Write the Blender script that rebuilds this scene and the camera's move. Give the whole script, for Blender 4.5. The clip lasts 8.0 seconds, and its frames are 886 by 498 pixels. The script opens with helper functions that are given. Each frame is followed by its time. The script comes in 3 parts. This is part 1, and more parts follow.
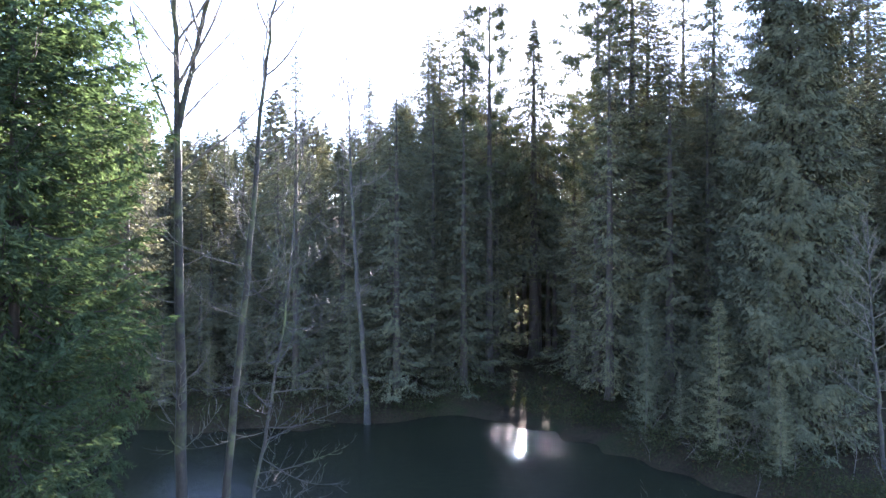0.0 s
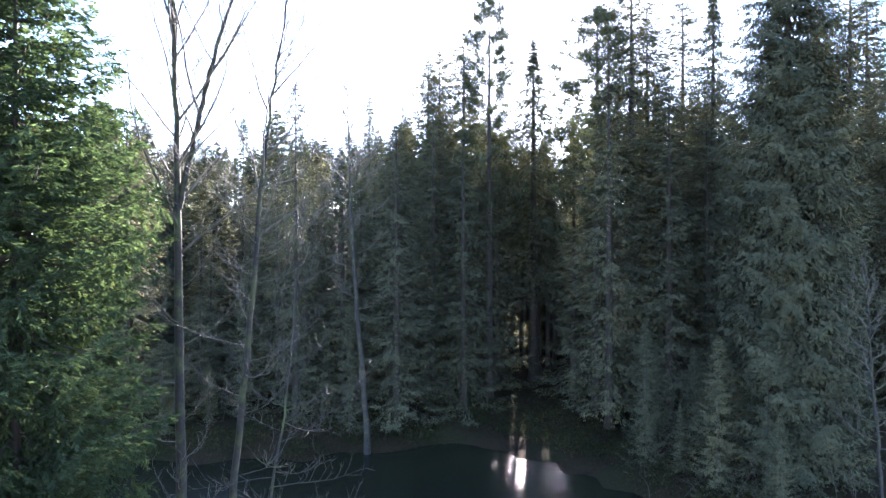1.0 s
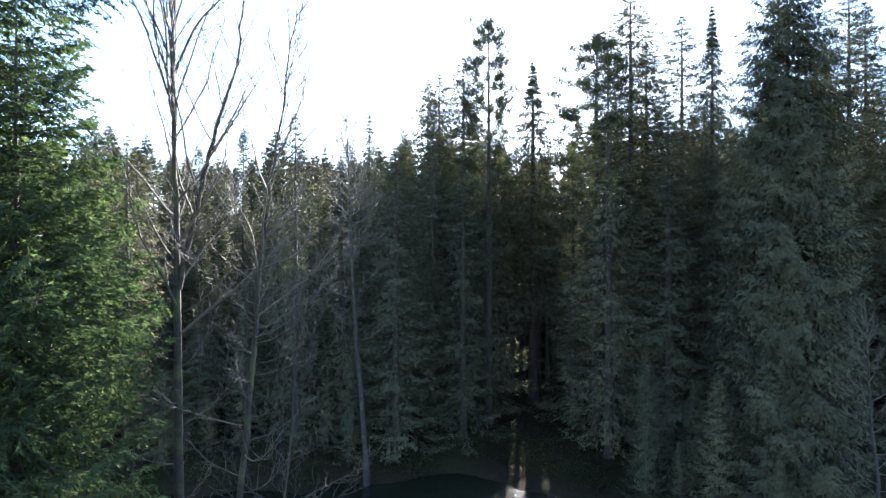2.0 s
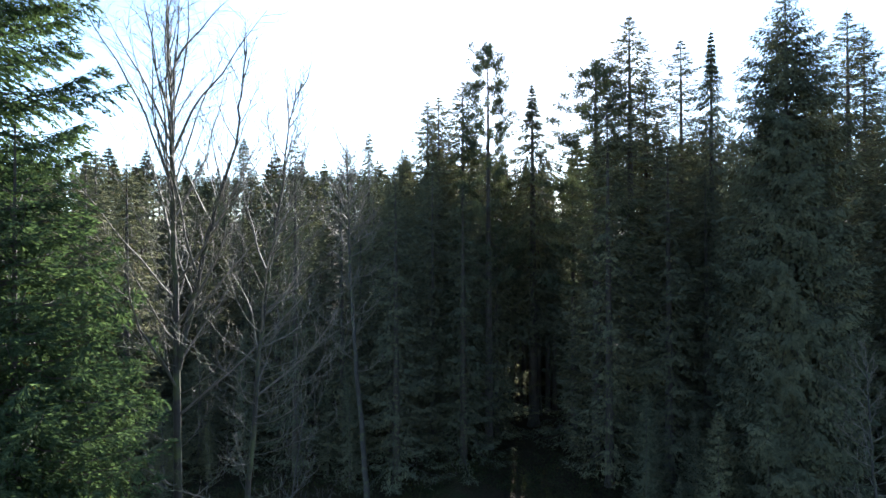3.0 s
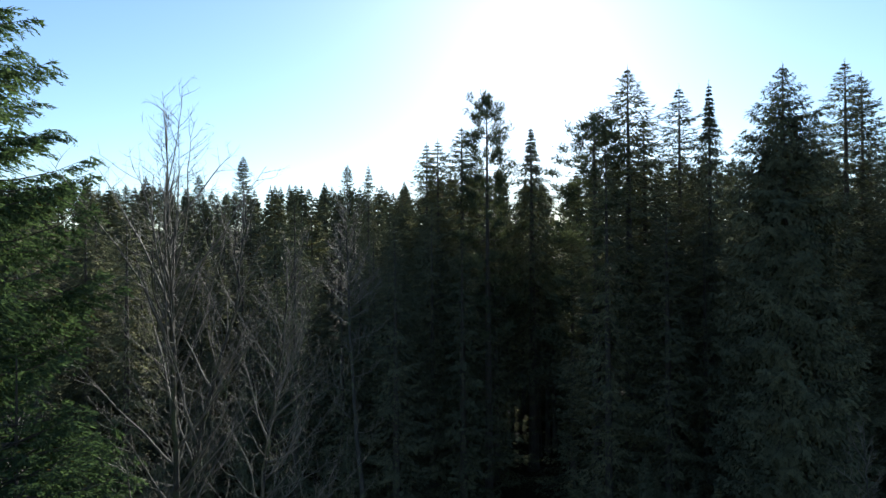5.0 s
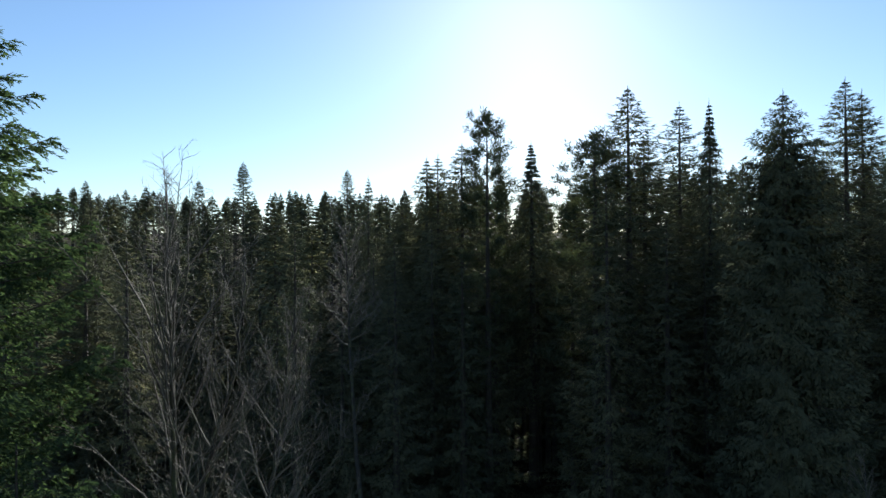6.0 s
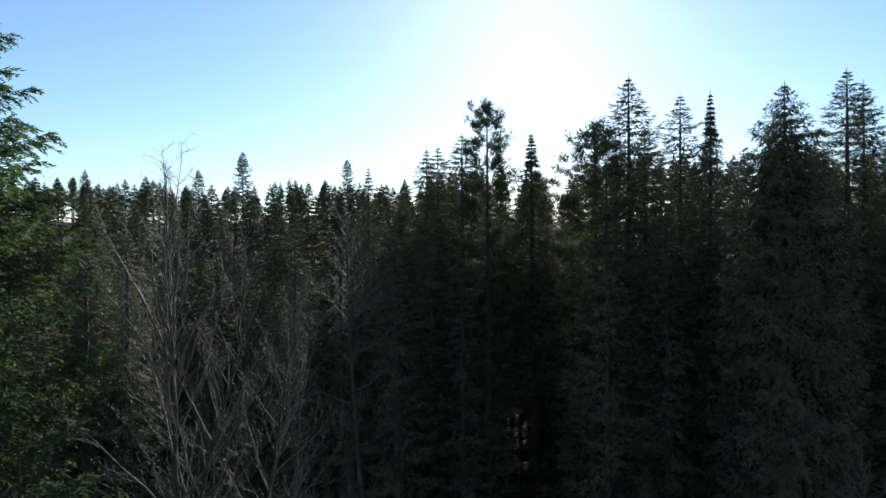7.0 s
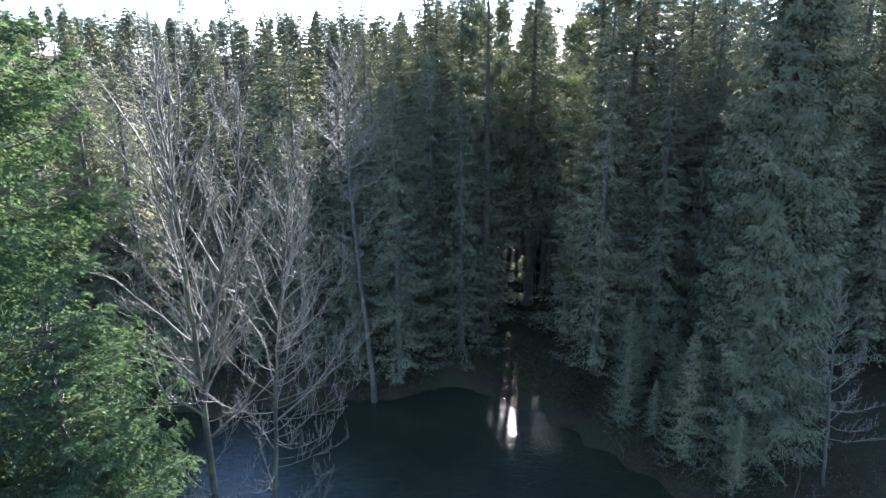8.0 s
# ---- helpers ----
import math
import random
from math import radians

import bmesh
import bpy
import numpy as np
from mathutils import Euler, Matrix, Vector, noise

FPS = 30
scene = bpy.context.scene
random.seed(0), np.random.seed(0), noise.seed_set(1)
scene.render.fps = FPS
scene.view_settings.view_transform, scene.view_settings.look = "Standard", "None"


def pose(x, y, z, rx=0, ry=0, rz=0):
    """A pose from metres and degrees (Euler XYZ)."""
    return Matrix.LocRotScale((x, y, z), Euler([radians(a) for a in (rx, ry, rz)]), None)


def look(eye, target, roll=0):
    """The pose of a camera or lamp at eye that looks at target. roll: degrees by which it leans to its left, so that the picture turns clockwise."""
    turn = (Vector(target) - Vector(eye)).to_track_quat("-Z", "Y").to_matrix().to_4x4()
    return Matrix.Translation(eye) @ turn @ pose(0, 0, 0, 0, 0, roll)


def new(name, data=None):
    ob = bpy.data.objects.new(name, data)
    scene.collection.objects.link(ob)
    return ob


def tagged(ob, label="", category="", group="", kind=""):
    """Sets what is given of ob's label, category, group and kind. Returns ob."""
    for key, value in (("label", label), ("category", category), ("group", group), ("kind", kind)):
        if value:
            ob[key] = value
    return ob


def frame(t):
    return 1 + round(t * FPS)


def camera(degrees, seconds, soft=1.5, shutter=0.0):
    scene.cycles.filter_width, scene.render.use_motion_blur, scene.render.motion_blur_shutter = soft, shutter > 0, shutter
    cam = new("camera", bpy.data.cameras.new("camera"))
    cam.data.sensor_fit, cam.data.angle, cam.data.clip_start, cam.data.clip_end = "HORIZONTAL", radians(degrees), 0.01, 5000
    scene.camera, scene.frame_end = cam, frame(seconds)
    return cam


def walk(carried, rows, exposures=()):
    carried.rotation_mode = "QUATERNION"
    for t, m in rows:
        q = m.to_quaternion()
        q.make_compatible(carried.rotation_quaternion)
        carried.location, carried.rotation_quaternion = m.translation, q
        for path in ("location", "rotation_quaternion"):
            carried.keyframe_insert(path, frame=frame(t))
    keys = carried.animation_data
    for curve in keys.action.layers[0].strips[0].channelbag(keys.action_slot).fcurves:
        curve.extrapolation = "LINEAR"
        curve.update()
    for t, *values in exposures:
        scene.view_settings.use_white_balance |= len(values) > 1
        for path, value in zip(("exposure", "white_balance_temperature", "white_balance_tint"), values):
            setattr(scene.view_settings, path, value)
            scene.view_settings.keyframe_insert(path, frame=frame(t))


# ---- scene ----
cam = camera(69.9, 8.0, soft=1.5)
H0 = 11.6      # camera over the pond at the start, metres


def eye(x, y, rise, pitch, roll=0.0, yaw=0.0):
    return pose(x, y, H0 + rise, 90 + pitch, roll, yaw)


walk(cam, [
    (0.0, eye(0, 0, 0, 0)), (0.5, eye(.018, -.027, .936, 0)), (1.0, eye(.018, -.054, 1.89, .1)), (1.5, eye(.036, -.09, 2.844, .2)),
    (3.0, eye(.063, -.108, 5.616, .6, .2)), (3.5, eye(.09, -.144, 6.606, .6, .3)), (4.0, eye(.09, -.189, 7.587, .7, .3)),
    (4.5, eye(.126, -.252, 8.586, .7, .4)), (6.0, eye(.126, -.252, 11.1, .7, .4)), (6.5, eye(.126, -.252, 11.22, .7, .4)),
    (6.8, eye(.126, -.252, 11.22, .55, .4)), (7.0, eye(.126, -.252, 11.22, -.3, .4)), (7.3, eye(.126, -.252, 11.22, -4.5, .4)),
    (7.5, eye(.126, -.252, 11.22, -7.4, .4)), (7.7, eye(.126, -.252, 11.22, -10.5, .4)), (8.0, eye(.126, -.252, 11.22, -14.9, .4, -.1))],
    [(0.0, 4.55, 6000, 31), (1.5, 3.8, 6000, 24), (3.0, 2.85, 5950, 14), (4.5, 1.95, 5900, 9), (6.0, 1.35, 5900, 9), (7.0, 1.4, 5900, 9), (7.5, 1.65, 5900, 9), (8.0, 4.0, 5600, 20)])

# ---- light ----
SUN_EL, SUN_AZ = 22.0, 8.5     # degrees up, degrees to the right of +y
world = bpy.data.worlds.new("sky")
scene.world = world
world.use_nodes = True
wn = world.node_tree.nodes
sky = wn.new("ShaderNodeTexSky")
sky.sky_type = "NISHITA"
sky.sun_disc = False
sky.sun_elevation = radians(SUN_EL)
sky.sun_rotation = radians(SUN_AZ)
sky.altitude = 100
sky.air_density, sky.dust_density, sky.ozone_density = 1.1, 0.22, 3.0
wn["Background"].inputs["Strength"].default_value = 0.057
world.node_tree.links.new(sky.outputs[0], wn["Background"].inputs["Color"])
lamp = bpy.data.lights.new("sun", "SUN")
lamp.energy, lamp.angle, lamp.color = 4.4, radians(0.53), (1.0, 0.93, 0.82)
sun = new("sun", lamp)
sd = Vector((math.sin(radians(SUN_AZ)) * math.cos(radians(SUN_EL)), math.cos(radians(SUN_AZ)) * math.cos(radians(SUN_EL)), math.sin(radians(SUN_EL))))
sun.matrix_world = look(sd * 300, (0, 0, 0))

# ---- materials ----


def blank(name):
    m = bpy.data.materials.new(name)
    m.use_nodes = True
    nt = m.node_tree
    nt.nodes.clear()
    return m, nt.nodes, nt.links, nt.nodes.new("ShaderNodeOutputMaterial")


def ramp(nodes, stops):
    r = nodes.new("ShaderNodeValToRGB")
    while len(r.color_ramp.elements) < len(stops):
        r.color_ramp.elements.new(0.5)
    for e, (p, c) in zip(r.color_ramp.elements, stops):
        e.position, e.color = p, (*c, 1)
    return r


def mixed(nodes, links, a, b, fac, kind="MIX"):
    m = nodes.new("ShaderNodeMix")
    m.data_type, m.blend_type = "RGBA", kind
    for sock, v in ((m.inputs[0], fac), (m.inputs[6], a), (m.inputs[7], b)):
        if isinstance(v, (int, float)):
            sock.default_value = v
        elif isinstance(v, tuple):
            sock.default_value = (*v, 1)
        else:
            links.new(v, sock)
    return m.outputs[2]


def noise_tex(nodes, links, scale, detail=4.0, rough=0.6, coords=None):
    n = nodes.new("ShaderNodeTexNoise")
    n.inputs["Scale"].default_value, n.inputs["Detail"].default_value, n.inputs["Roughness"].default_value = scale, detail, rough
    if coords is None:
        tc = nodes.new("ShaderNodeTexCoord")
        coords = tc.outputs["Object"]
    links.new(coords, n.inputs["Vector"])
    return n


def needles(name, dark, mid, light, through_light=0.35, brown=0.04, glow=(1.1, 1.2, 0.7)):
    """Needle foliage: each spray its own green, each tree its own tint, light passing through."""
    m, n, l, out = blank(name)
    geo, info = n.new("ShaderNodeNewGeometry"), n.new("ShaderNodeObjectInfo")
    r = ramp(n, [(0.0, (0.07, 0.045, 0.02)), (brown, dark), (0.55, mid), (1.0, light)])
    l.new(geo.outputs["Random Per Island"], r.inputs[0])
    patch = noise_tex(n, l, 0.55, 3.0)
    pr = ramp(n, [(0.3, (0.62, 0.66, 0.62)), (0.7, (1.25, 1.2, 1.0))])
    l.new(patch.outputs["Fac"], pr.inputs[0])
    tree = ramp(n, [(0.0, (0.76, 0.8, 0.79)), (0.5, (1, 1, 1)), (1.0, (1.18, 1.12, 0.95))])
    l.new(info.outputs["Random"], tree.inputs[0])
    col = mixed(n, l, mixed(n, l, r.outputs[0], pr.outputs[0], 1.0, "MULTIPLY"), tree.outputs[0], 1.0, "MULTIPLY")
    p = n.new("ShaderNodeBsdfPrincipled")
    p.inputs["Roughness"].default_value = 0.9
    p.inputs["Specular IOR Level"].default_value = 0.0
    l.new(col, p.inputs["Base Color"])
    t = n.new("ShaderNodeBsdfTranslucent")
    warm = mixed(n, l, col, glow, 1.0, "MULTIPLY")
    l.new(warm, t.inputs["Color"])
    mx = n.new("ShaderNodeMixShader")
    mx.inputs[0].default_value = through_light
    l.new(p.outputs[0], mx.inputs[1])
    l.new(t.outputs[0], mx.inputs[2])
    l.new(mx.outputs[0], out.inputs["Surface"])
    return m


def bark(name, dark, light, scale=6.0, moss=0.0, stretch=0.25):
    m, n, l, out = blank(name)
    tc, mp = n.new("ShaderNodeTexCoord"), n.new("ShaderNodeMapping")
    mp.inputs["Scale"].default_value = (1, 1, stretch)
    l.new(tc.outputs["Object"], mp.inputs["Vector"])
    big = noise_tex(n, l, scale, 6.0, 0.7, mp.outputs[0])
    fine = noise_tex(n, l, scale * 7, 4.0, 0.65, mp.outputs[0])
    r = ramp(n, [(0.3, dark), (0.7, light)])
    l.new(big.outputs["Fac"], r.inputs[0])
    fr = ramp(n, [(0.35, (0.6, 0.6, 0.6)), (0.65, (1.2, 1.2, 1.2))])
    l.new(fine.outputs["Fac"], fr.inputs[0])
    col = mixed(n, l, r.outputs[0], fr.outputs[0], 1.0, "MULTIPLY")
    if moss:
        mn = noise_tex(n, l, 1.4, 5.0, 0.7)
        mr = ramp(n, [(0.55 - moss * 0.2, (0, 0, 0)), (0.68, (1, 1, 1))])
        l.new(mn.outputs["Fac"], mr.inputs[0])
        col = mixed(n, l, col, (0.075, 0.09, 0.03), mr.outputs[0])
    p = n.new("ShaderNodeBsdfPrincipled")
    p.inputs["Roughness"].default_value = 0.8
    l.new(col, p.inputs["Base Color"])
    b = n.new("ShaderNodeBump")
    b.inputs["Strength"].default_value, b.inputs["Distance"].default_value = 0.6, 0.03
    l.new(big.outputs["Fac"], b.inputs["Height"])
    l.new(b.outputs[0], p.inputs["Normal"])
    l.new(p.outputs[0], out.inputs["Surface"])
    return m


def ground_mat():
    m, n, l, out = blank("forest_floor")
    a, b = noise_tex(n, l, 0.35, 6.0, 0.65), noise_tex(n, l, 9.0, 5.0, 0.7)
    r = ramp(n, [(0.3, (0.02, 0.016, 0.011)), (0.5, (0.036, 0.028, 0.018)), (0.7, (0.024, 0.03, 0.013))])
    l.new(a.outputs["Fac"], r.inputs[0])
    fr = ramp(n, [(0.3, (0.55, 0.55, 0.55)), (0.7, (1.35, 1.3, 1.2))])
    l.new(b.outputs["Fac"], fr.inputs[0])
    p = n.new("ShaderNodeBsdfPrincipled")
    p.inputs["Roughness"].default_value = 0.95
    p.inputs["Specular IOR Level"].default_value = 0.03
    l.new(mixed(n, l, r.outputs[0], fr.outputs[0], 1.0, "MULTIPLY"), p.inputs["Base Color"])
    bp = n.new("ShaderNodeBump")
    bp.inputs["Strength"].default_value, bp.inputs["Distance"].default_value = 0.8, 0.08
    l.new(b.outputs["Fac"], bp.inputs["Height"])
    l.new(bp.outputs[0], p.inputs["Normal"])
    l.new(p.outputs[0], out.inputs["Surface"])
    return m


def water_mat():
    m, n, l, out = blank("pond_water")
    p = n.new("ShaderNodeBsdfPrincipled")
    silt = noise_tex(n, l, 0.12, 4.0)
    r = ramp(n, [(0.35, (0.011, 0.013, 0.008)), (0.7, (0.019, 0.022, 0.012))])
    l.new(silt.outputs["Fac"], r.inputs[0])
    l.new(r.outputs[0], p.inputs["Base Color"])
    p.inputs["Roughness"].default_value, p.inputs["IOR"].default_value = 0.03, 1.33
    a, b = noise_tex(n, l, 2.0, 3.0, 0.5), noise_tex(n, l, 12.0, 3.0, 0.5)
    add = n.new("ShaderNodeMath")
    add.operation = "MULTIPLY_ADD"
    add.inputs[1].default_value = 0.55
    l.new(b.outputs["Fac"], add.inputs[0])
    l.new(a.outputs["Fac"], add.inputs[2])
    bp = n.new("ShaderNodeBump")
    bp.inputs["Strength"].default_value, bp.inputs["Distance"].default_value = 0.75, 0.04
    l.new(add.outputs[0], bp.inputs["Height"])
    l.new(bp.outputs[0], p.inputs["Normal"])
    l.new(p.outputs[0], out.inputs["Surface"])
    return m


def paint_mat(name, colour, rough=0.7):
    m, n, l, out = blank(name)
    a = noise_tex(n, l, 3.0, 6.0, 0.7)
    r = ramp(n, [(0.3, tuple(c * 0.75 for c in colour)), (0.65, colour)])
    l.new(a.outputs["Fac"], r.inputs[0])
    p = n.new("ShaderNodeBsdfPrincipled")
    p.inputs["Roughness"].default_value = rough
    l.new(r.outputs[0], p.inputs["Base Color"])
    l.new(p.outputs[0], out.inputs["Surface"])
    return m


FIR = needles("fir_needles", (0.074, 0.08, 0.06), (0.106, 0.114, 0.083), (0.128, 0.132, 0.092), 0.055)
NEAR_FIR = needles("near_fir_needles", (0.042, 0.062, 0.036), (0.07, 0.1, 0.064), (0.105, 0.14, 0.086), 0.42, 0.03, (1.0, 1.13, 0.66))
CEDAR = needles("cedar_sprays", (0.074, 0.079, 0.058), (0.106, 0.113, 0.081), (0.128, 0.131, 0.09), 0.055, 0.035)
PINE = needles("pine_needles", (0.06, 0.068, 0.05), (0.092, 0.102, 0.072), (0.12, 0.126, 0.082), 0.17)
SHRUB = needles("shrub_leaves", (0.02, 0.024, 0.014), (0.034, 0.04, 0.022), (0.05, 0.056, 0.03), 0.15, 0.1)
BARK = bark("conifer_bark", (0.022, 0.018, 0.014), (0.055, 0.044, 0.034))
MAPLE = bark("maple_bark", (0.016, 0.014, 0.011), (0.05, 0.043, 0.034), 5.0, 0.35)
# limbs paler than the trunk bark: the sun's rim light put into the colour
RIMLIT_LIMB = bark("maple_limb_bark", (0.066, 0.058, 0.045), (0.165, 0.145, 0.113), 5.0, 0.1)
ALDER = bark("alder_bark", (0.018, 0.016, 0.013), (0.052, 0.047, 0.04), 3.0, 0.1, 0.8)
TWIG = bark("brush_twigs", (0.05, 0.042, 0.032), (0.12, 0.1, 0.078), 6.0)
GROUND, WATER = ground_mat(), water_mat()

# ---- mesh building ----


def mesh_np(name, verts, quads, mat, smooth=False):
    me = bpy.data.meshes.new(name)
    verts, quads = np.asarray(verts, np.float32), np.asarray(quads, np.int32)
    me.vertices.add(len(verts))
    me.vertices.foreach_set("co", verts.ravel())
    me.loops.add(quads.size)
    me.loops.foreach_set("vertex_index", quads.ravel())
    me.polygons.add(len(quads))
    me.polygons.foreach_set("loop_start", np.arange(0, quads.size, 4, dtype=np.int32))
    me.polygons.foreach_set("use_smooth", np.full(len(quads), smooth))
    me.update(calc_edges=True)
    me.materials.append(mat)
    return me


class Tubes:
    """Tapered tubes along paths, gathered into one mesh."""

    def __init__(self):
        self.v, self.q, self.n = [], [], 0

    def add(self, pts, radii, sides=5):
        pts, radii = np.asarray(pts, float), np.asarray(radii, float)
        tan = np.gradient(pts, axis=0)
        tan /= np.linalg.norm(tan, axis=1, keepdims=True) + 1e-9
        ref = np.array([0.31, 0.95, 0.05]) if abs(tan[0][2]) > 0.7 else np.array([0.0, 0.0, 1.0])
        a = np.cross(tan, ref)
        a /= np.linalg.norm(a, axis=1, keepdims=True) + 1e-9
        b = np.cross(tan, a)
        ang = np.arange(sides) / sides * 2 * np.pi
        ring = pts[:, None] + radii[:, None, None] * (np.cos(ang)[None, :, None] * a[:, None] + np.sin(ang)[None, :, None] * b[:, None])
        self.v.append(ring.reshape(-1, 3))
        k, j = np.meshgrid(np.arange(len(pts) - 1), np.arange(sides), indexing="ij")
        j2 = (j + 1) % sides
        self.q.append(np.stack([k * sides + j, k * sides + j2, (k + 1) * sides + j2, (k + 1) * sides + j], -1).reshape(-1, 4) + self.n)
        self.n += len(pts) * sides

    def mesh(self, name, mat):
        return mesh_np(name, np.concatenate(self.v), np.concatenate(self.q), mat, True)


class Sprays:
    """Small folded leaf shapes (kites), gathered into one mesh."""

    def __init__(self, rng):
        self.p, self.d, self.l, self.w, self.rng = [], [], [], [], rng

    def add(self, p, d, length, width):
        p = np.atleast_2d(p)
        n = len(p)
        self.p.append(p)
        self.d.append(np.broadcast_to(d, (n, 3)))
        self.l.append(np.broadcast_to(length, n))
        self.w.append(np.broadcast_to(width, n))

    def mesh(self, name, mat, flat=0.6, rounded=False):
        p, d, l, w = (np.concatenate(a) for a in (self.p, self.d, self.l, self.w))
        d = d / (np.linalg.norm(d, axis=1, keepdims=True) + 1e-9)
        up = np.array([0, 0, 1.0]) + self.rng.normal(0, flat, (len(p), 3))
        s = np.cross(d, up)
        s /= np.linalg.norm(s, axis=1, keepdims=True) + 1e-9
        dl, sw = d * l[:, None], s * w[:, None] / 2
        droop = np.array([0, 0, -1.0]) * (l * 0.08)[:, None]
        v = np.stack([p, p + dl * 0.42 + sw + droop, p + dl, p + dl * 0.42 - sw + droop], 1)
        if not rounded:
            return mesh_np(name, v.reshape(-1, 3), np.arange(len(p) * 4).reshape(-1, 4), mat)
        # the crown's own roundness in the shading: each spray faces outwards
        out = unit(np.column_stack([p[:, :2] + dl[:, :2] * 0.5, np.full(len(p), 0.18) * (0.4 + np.hypot(p[:, 0], p[:, 1]))]))
        face = unit(np.cross(v[:, 1] - v[:, 3], v[:, 2] - v[:, 0]))
        back = (face * out).sum(1) < 0
        v[back] = v[back][:, ::-1]
        face[back] *= -1
        me = mesh_np(name, v.reshape(-1, 3), np.arange(len(p) * 4).reshape(-1, 4), mat, True)
        me.normals_split_custom_set_from_vertices(np.repeat(unit(out * 0.65 + face * 0.35), 4, 0))
        return me


def unit(v):
    v = np.asarray(v, float)
    return v / (np.linalg.norm(v, axis=-1, keepdims=True) + 1e-9)


def conifer_meshes(seed, H, shape, base=0.05, levels=40, per=6, elev=(-12, 38), ragged=0.25, step=0.31, plate=0.36, twig=0.5, width=0.066,
                   per_twig=0.28, hang=0.3, core=2.0, mat=None, trunk_r=None, wood_sides=3, gap=0.0, sway=5.0, tufts=False, flat=0.5, rounded=True, pockets=0.0, tier=1.0, front=None):
    """Trunk-with-limbs mesh and crown mesh of one conifer of height H, foot at the origin. shape: a limb's length from the
    distance below the tip. Each limb is a flat bough: side branches off the limb, twigs off the side branches."""
    rng = np.random.default_rng(seed)
    trunk_r = trunk_r or H * 0.011
    wood, crown = Tubes(), Sprays(rng)
    zs = np.linspace(-0.4, H, 26)
    bend = np.cumsum(rng.normal(0, 0.0025 * H / 26, (26, 2)), 0)
    axis = np.column_stack([bend, zs])
    rad = trunk_r * (1 - np.clip(zs / H, 0, 1)) ** 0.8 + 0.012
    rad[0] *= 1.5
    if wood_sides:
        wood.add(axis, rad, 8)
    else:
        wood.add(axis[::5], rad[::5], 5)
    az = rng.uniform(0, 6.28)
    down = np.array([0, 0, -1.0])
    for i in range(levels):
        t = 1 - (1 - (i + 0.5) / levels) ** 1.3
        for k in range(per):
            az += 2.4 + rng.uniform(-0.45, 0.45)
            high = t + tier * rng.uniform(-0.5, 0.5) / levels * (1 - t) ** 0.5
            z = H * (base + (1 - base) * max(high, 0))
            if high > 0.993 or rng.random() < gap or (pockets and math.sin(az * 2 + z * 0.9) * math.sin(z * 1.3 + az) > 1 - pockets * (2.4 if front is not None and H - z > 13 else 1)):
                continue
            below = H - z
            L = max(shape(below) * rng.uniform(1 - ragged, 1 + ragged * 0.55), 0.1)
            tip_size = min(1.0, 0.22 + 0.3 * below)
            hgt = min(below / (0.45 * H), 1.0)
            e = math.tan(radians(elev[1] + (elev[0] - elev[1]) * hgt ** 0.6 + rng.normal(0, sway)))
            o = np.array([np.interp(z, zs, axis[:, 0]), np.interp(z, zs, axis[:, 1]), z])
            out, side = np.array([math.cos(az), math.sin(az), 0]), np.array([-math.sin(az), math.cos(az), 0])
            s = np.linspace(0, 1, 6)
            rise = e * s - 0.16 * np.sin(s * np.pi) * hgt + 0.16 * s ** 3 * hgt
            path = o + np.outer(s * L, out) + np.outer(rise * L, -down) + np.outer(np.sin(s * 2.6) * L * rng.normal(0, 0.05), side)
            if wood_sides and below > 1.0:
                wood.add(path, np.linspace(0.008 * L + 0.006, 0.003, 6), wood_sides)
            # the side turned to the woods is built coarser
            coarse = 2.2 if front is not None and math.cos(az - front) < -0.05 else 1.0
            n = max(int(L / (step * coarse)), 3)
            u = np.clip(0.1 + 0.9 * (np.arange(n) + rng.uniform(0.1, 0.9, n)) / n, 0.08, 1) if not tufts else rng.uniform(0.45, 1, n)
            u = np.repeat(u, 2)
            sg = np.tile([-1.0, 1.0], n)[:, None]
            root = np.column_stack([np.interp(u, s, path[:, c]) for c in range(3)])
            tang = unit(np.column_stack([np.interp(u, s, np.gradient(path[:, c])) for c in range(3)]))
            low_down = min(max((below - 12) / 5, 0), 1) if front is not None else 0
            droop = hang * (1 + 1.1 * low_down)
            lb = (plate * min(L, 3.2) * (1.12 - u) ** 0.65 + 0.3 * twig * tip_size) * rng.uniform(0.65, 1.2, 2 * n)
            d1 = unit(tang * 0.8 + sg * side * rng.uniform(0.55, 1.05, (2 * n, 1)) + down * (droop * rng.uniform(0.2, 1.5, (2 * n, 1)) - 0.1 * (1 - hgt)))
            if tufts:
                m = 9
                d2 = unit(rng.normal(0, 1, (2 * n, m, 3)) + tang[:, None] * 0.5 - down * 0.6)
                crown.add((root[:, None] + rng.normal(0, 0.14, (2 * n, m, 3))).reshape(-1, 3), d2.reshape(-1, 3), twig * rng.uniform(0.6, 1.15, 2 * n * m), width)
                continue
            m = max(int(np.median(lb) / (per_twig * coarse)), 2)
            v = (np.arange(m)[None, :] + rng.uniform(0, 1, (2 * n, m))) / m
            q = root[:, None] + d1[:, None] * (lb[:, None] * v)[..., None] + down * (droop * 0.5 * lb[:, None] * v * v)[..., None]
            lat = unit(np.cross(d1, rng.normal(0, 0.25, (2 * n, 3)) - down))
